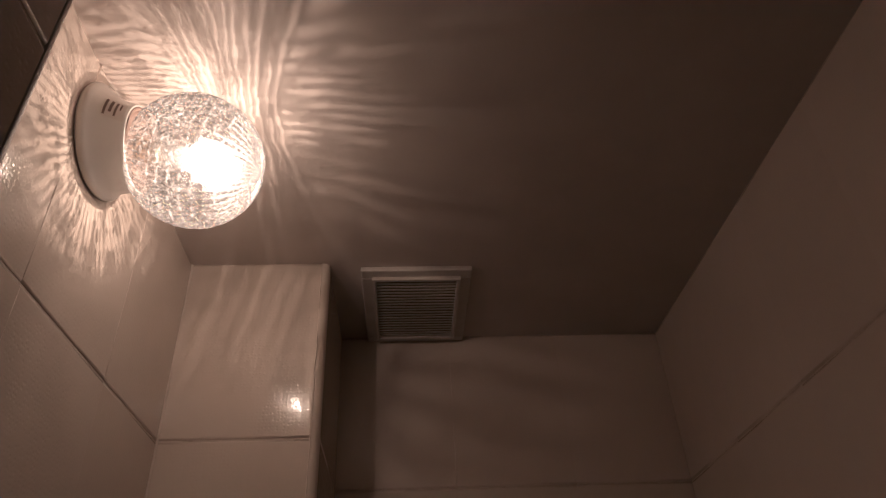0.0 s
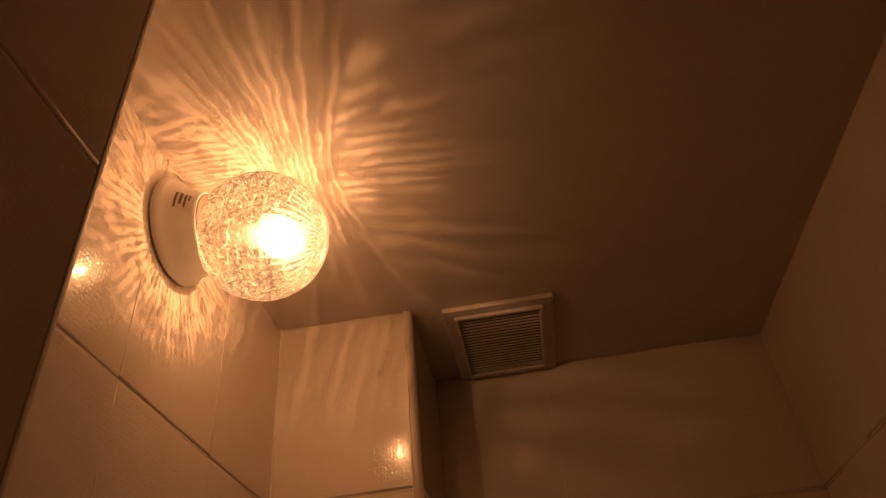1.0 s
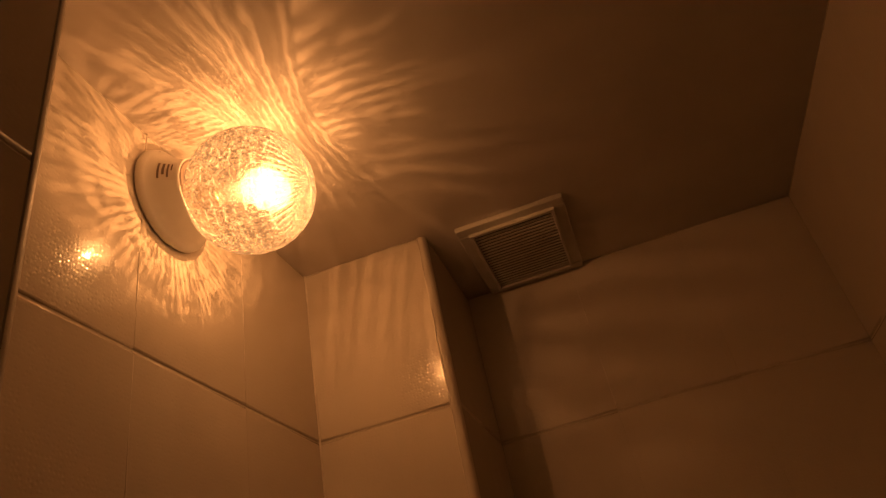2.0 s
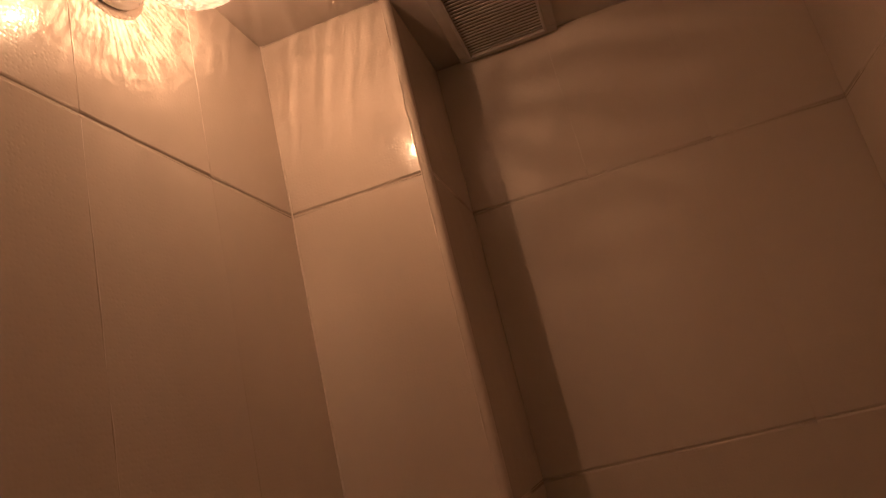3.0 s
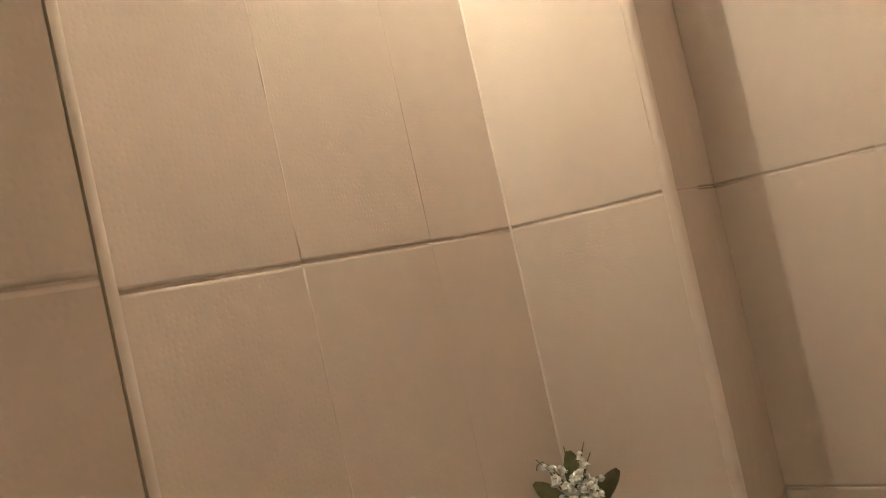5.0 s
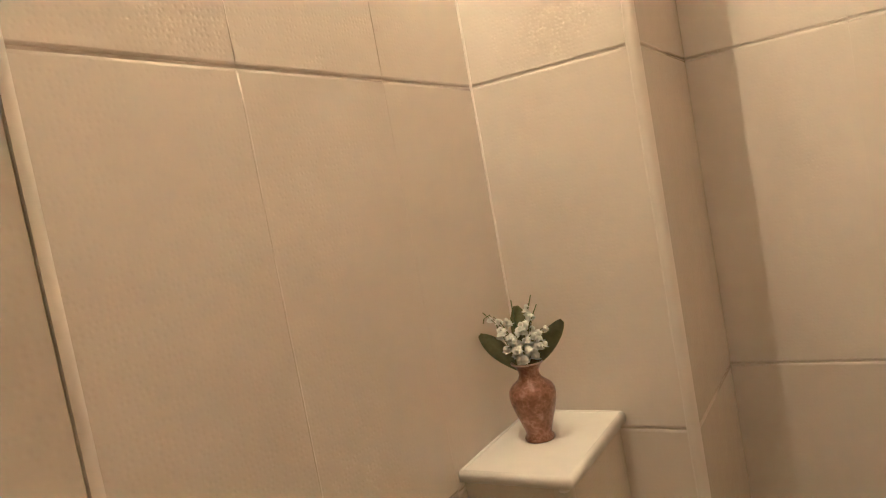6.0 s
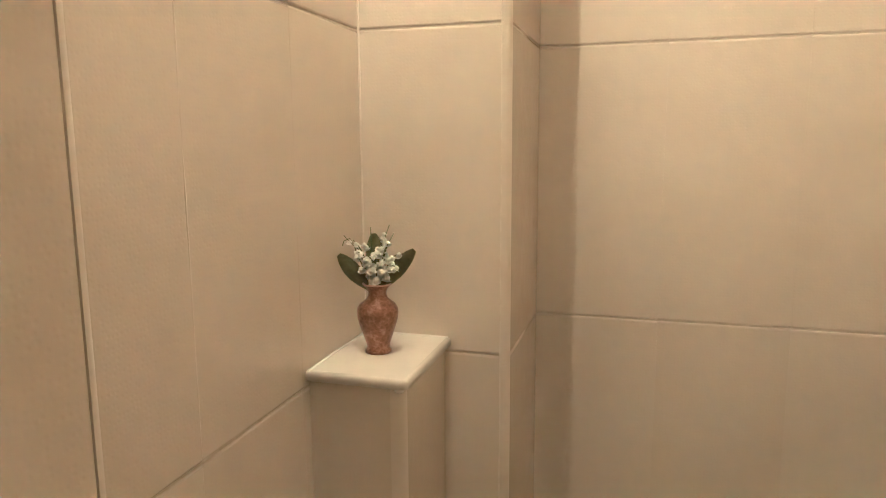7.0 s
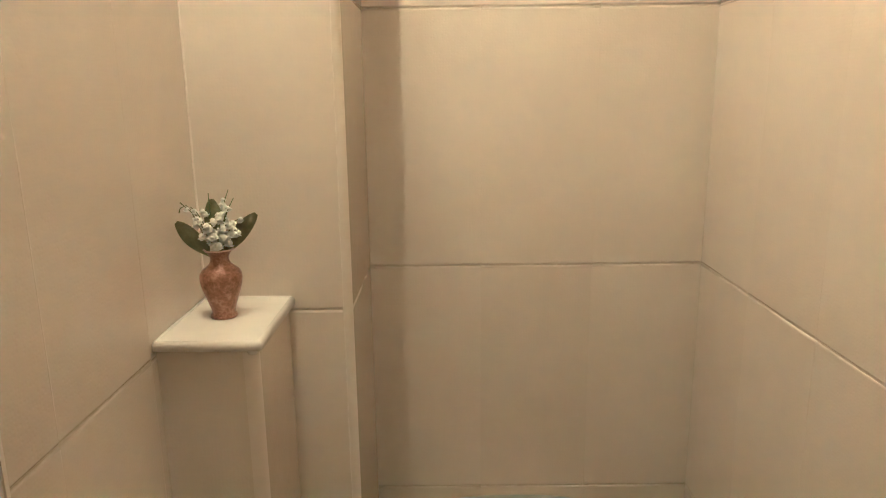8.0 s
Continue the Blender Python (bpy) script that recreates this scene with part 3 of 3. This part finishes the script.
def leaf_mesh(base, tip, side, width, cup, droop):
    """A pointed blade with a folded midrib, a little thick."""
    bm = bmesh.new()
    base, tip, side = Vector(base), Vector(tip), Vector(side).normalized()
    along = tip - base
    out = along.cross(side).normalized()
    n, k = 14, 6
    grid = []
    for i in range(n + 1):
        f = i / n
        w = width * math.sin(math.pi * (0.06 + 0.90 * f ** 1.2)) ** 0.7
        mid = base + along * f + out * (droop * math.sin(math.pi * f)) - out * droop * 0.8 * f * f
        row = []
        for j in range(k + 1):
            s = j / k * 2 - 1
            wav = 0.0012 * math.sin(9 * f + 2 * s)
            row.append(mid + side * (s * w / 2) + out * (cup * w * s * s + wav))
        grid.append(row)
    for off in (0.0, 0.0006):
        rows = [[bm.verts.new(p + out * off) for p in row] for row in grid]
        for a, b in zip(rows, rows[1:]):
            for j in range(k):
                bm.faces.new((a[j], a[j + 1], b[j + 1], b[j]))
    bmesh.ops.remove_doubles(bm, verts=bm.verts, dist=0.00001)
    return bm


def bell_mesh():
    bm = lathe([(0.0, 0.0004), (-0.0006, 0.0018), (-0.0020, 0.0031), (-0.0038, 0.0033), (-0.0052, 0.0030)], 12, "z")
    last = [v for v in bm.verts if v.co.z < -0.0050]
    last.sort(key=lambda v: math.atan2(v.co.y, v.co.x))
    lip = []
    for i, v in enumerate(last):
        s = 1.75 if i % 2 else 1.2
        lip.append(bm.verts.new((v.co.x * s, v.co.y * s, -0.0062 + (0.0008 if i % 2 else 0))))
    for i in range(len(last)):
        j = (i + 1) % len(last)
        bm.faces.new((last[i], last[j], lip[j], lip[i]))
    return bm


def bouquet():
    thing = tagged(new("bouquet"), "posy of white lily-of-the-valley with dark green leaves", "flowers")
    top = Vector((VX, VY, SZ + 0.088))
    thing.location = top
    # leaves: one to each side, one upright behind
    for base, tip, side, w, cup, droop in (
            ((-0.006, -0.004, -0.004), (-0.045, -0.020, 0.044), (0.55, 0.45, 0.70), 0.0215, 0.22, 0.006),
            ((0.006, -0.002, -0.002), (0.051, 0.002, 0.053), (-0.60, -0.35, 0.55), 0.022, 0.25, -0.007),
            ((-0.001, 0.008, 0.000), (-0.010, 0.016, 0.068), (0.9, 0.4, 0.05), 0.025, 0.2, 0.004)):
        part("leaf", leaf_mesh(base, tip, side, w, cup, droop), LEAF, thing, "dark green blade leaf", True)
    bells = bpy.data.meshes.new("bell")
    bm = bell_mesh()
    bmesh.ops.recalc_face_normals(bm, faces=bm.faces)
    for f in bm.faces:
        f.smooth = True
    bm.to_mesh(bells)
    bm.free()
    bells.materials.append(PETAL)
    r = random.Random(5)
    sprigs = [(-0.028, -0.010, 0.066, 7), (-0.018, -0.018, 0.052, 6), (-0.004, -0.024, 0.042, 6), (0.006, -0.020, 0.056, 6),
              (0.020, -0.016, 0.044, 6), (0.010, -0.026, 0.030, 4), (-0.012, -0.024, 0.030, 4), (0.030, -0.012, 0.034, 5), (0.034, -0.006, 0.050, 7), (0.012, 0.004, 0.076, 7), (0.020, -0.002, 0.064, 6), (-0.012, 0.000, 0.062, 6)]
    for sx, sy, sz, count in sprigs:
        a = Vector((sx * 0.12, sy * 0.2, -0.004))
        b = Vector((sx, sy, sz))
        pts = []
        for i in range(9):
            f = i / 8
            p = a.lerp(b, f) + Vector((0, 0, 0.012 * math.sin(math.pi * f) - 0.004 * f * f))
            pts.append(p)
        part("stem", tube(pts, [0.0010 - 0.00007 * i for i in range(9)], 6), STEM, thing, "", True)
        for q in range(count):
            f = 0.30 + 0.70 * q / (count - 1)
            i = min(7, int(f * 8))
            p = pts[i].lerp(pts[i + 1], f * 8 - i)
            d = Vector((r.uniform(-1, 1), r.uniform(-1.2, 0.5), r.uniform(-0.2, 0.5))).normalized() * r.uniform(0.003, 0.0065)
            ob = new("bell", bells)
            ob.parent = thing
            s = (1.75 - 0.85 * f) * r.uniform(0.85, 1.15)
            ob.matrix_basis = Matrix.Translation(p + d) @ Euler((r.uniform(-0.7, 0.7), r.uniform(-0.7, 0.7), r.uniform(0, 6))).to_matrix().to_4x4() @ Matrix.Scale(s, 4)
    # thin tendrils curling out
    for pts in (((-0.010, -0.006, 0.02), (-0.022, -0.008, 0.050), (-0.034, -0.008, 0.064), (-0.042, -0.008, 0.060), (-0.044, -0.008, 0.054)),
                ((0.002, 0.0, 0.02), (0.008, 0.0, 0.055), (0.018, 0.002, 0.082)), ((0.004, -0.004, 0.02), (0.014, -0.006, 0.05), (0.026, -0.004, 0.072)), ((-0.012, -0.010, 0.02), (-0.026, -0.012, 0.055), (-0.040, -0.012, 0.068)), ((-0.006, 0.002, 0.03), (-0.008, 0.002, 0.062), (-0.008, 0.002, 0.078))):
        part("stem", tube(pts, 0.0007, 5), STEM, thing, "", True)
    return thing


bouquet()


# ---- cistern below ----
def cistern():
    x0, x1, y0, y1, z0, z1 = 0.305, 0.655, 0.075, DEEP - 0.0008, 0.50, 0.845
    thing = tagged(new("toilet_cistern"), "white ceramic toilet cistern against the tiled wall", "cistern")
    part("tank", boxed((x0 + 0.01, y0 + 0.01, z0), (x1 - 0.01, y1, z1), 0.03, 4), CERAMIC, thing, "", True)
    bm = bmesh.new()
    n = 24
    rows = []
    for i in range(n + 1):
        f = i / n * 2 - 1
        x = (x0 + x1) / 2 + f * (x1 - x0) / 2
        crown = 0.030 * (1 - abs(f) ** 3.0)
        rows.append([bm.verts.new(p) for p in ((x, y0, z1), (x, y0, z1 + 0.004 + crown * 0.8), (x, y0 + 0.012, z1 + 0.006 + crown), (x, y1, z1 + 0.006 + crown), (x, y1, z1))])
    for a, b in zip(rows, rows[1:]):
        for j in range(5):
            k = (j + 1) % 5
            bm.faces.new((a[j], a[k], b[k], b[j]))
    bm.faces.new(rows[0])
    bm.faces.new(rows[-1])
    lid = part("lid", bm, CERAMIC, thing, "domed white lid", True)
    part("knob", lathe([(0.0, 0.010), (0.010, 0.0085), (0.016, 0.010), (0.022, 0.011), (0.026, 0.009), (0.028, 0.0)], 24, "z", (0.462, 0.165, z1 + 0.030)), CERAMIC, lid, "pull knob on the lid", True)
    return thing


cistern()


# ---- wall tiles ----
tile_wall(wall_left, (0, 0, 0), (0, -1, 0), [0.0, 0.195, 0.395, 0.595, -PIER_Y], (1, 0, 0), ease=0.16)
tile_wall(casing, (0, 0, 0), (1, 0, 0), [0.0008, COL_X - 0.0128], (0, -1, 0))
tile_wall(casing, (COL_X, 0, 0), (0, 1, 0), [0.012, DEEP], (1, 0, 0), joint=0.00015)
tile_wall(wall_back, (0, DEEP, 0), (1, 0, 0), [COL_X, 0.4175, 0.62, WIDE], (0, -1, 0))
tile_wall(wall_right, (WIDE, DEEP, 0), (0, -1, 0), [0.0, 0.2, 0.4, 0.6, 0.8, 1.0, 1.2, 1.4, DEEP - REAR], (-1, 0, 0))
tile_wall(pier, (PIER_X, PIER_Y, 0), (0, -1, 0), [0.0115, 0.210, 0.410, 0.610, PIER_Y - REAR], (1, 0, 0), joint=0.0005)
tile_wall(pillar, (0, PY, 0), (1, 0, 0), [0.0, PX - 0.016], (0, -1, 0), [0.0, 0.45, 0.9, SZ - 0.013])
tile_wall(pillar, (PX, PY, 0), (0, 1, 0), [0.016, -PY], (1, 0, 0), [0.0, 0.45, 0.9, SZ - 0.013])
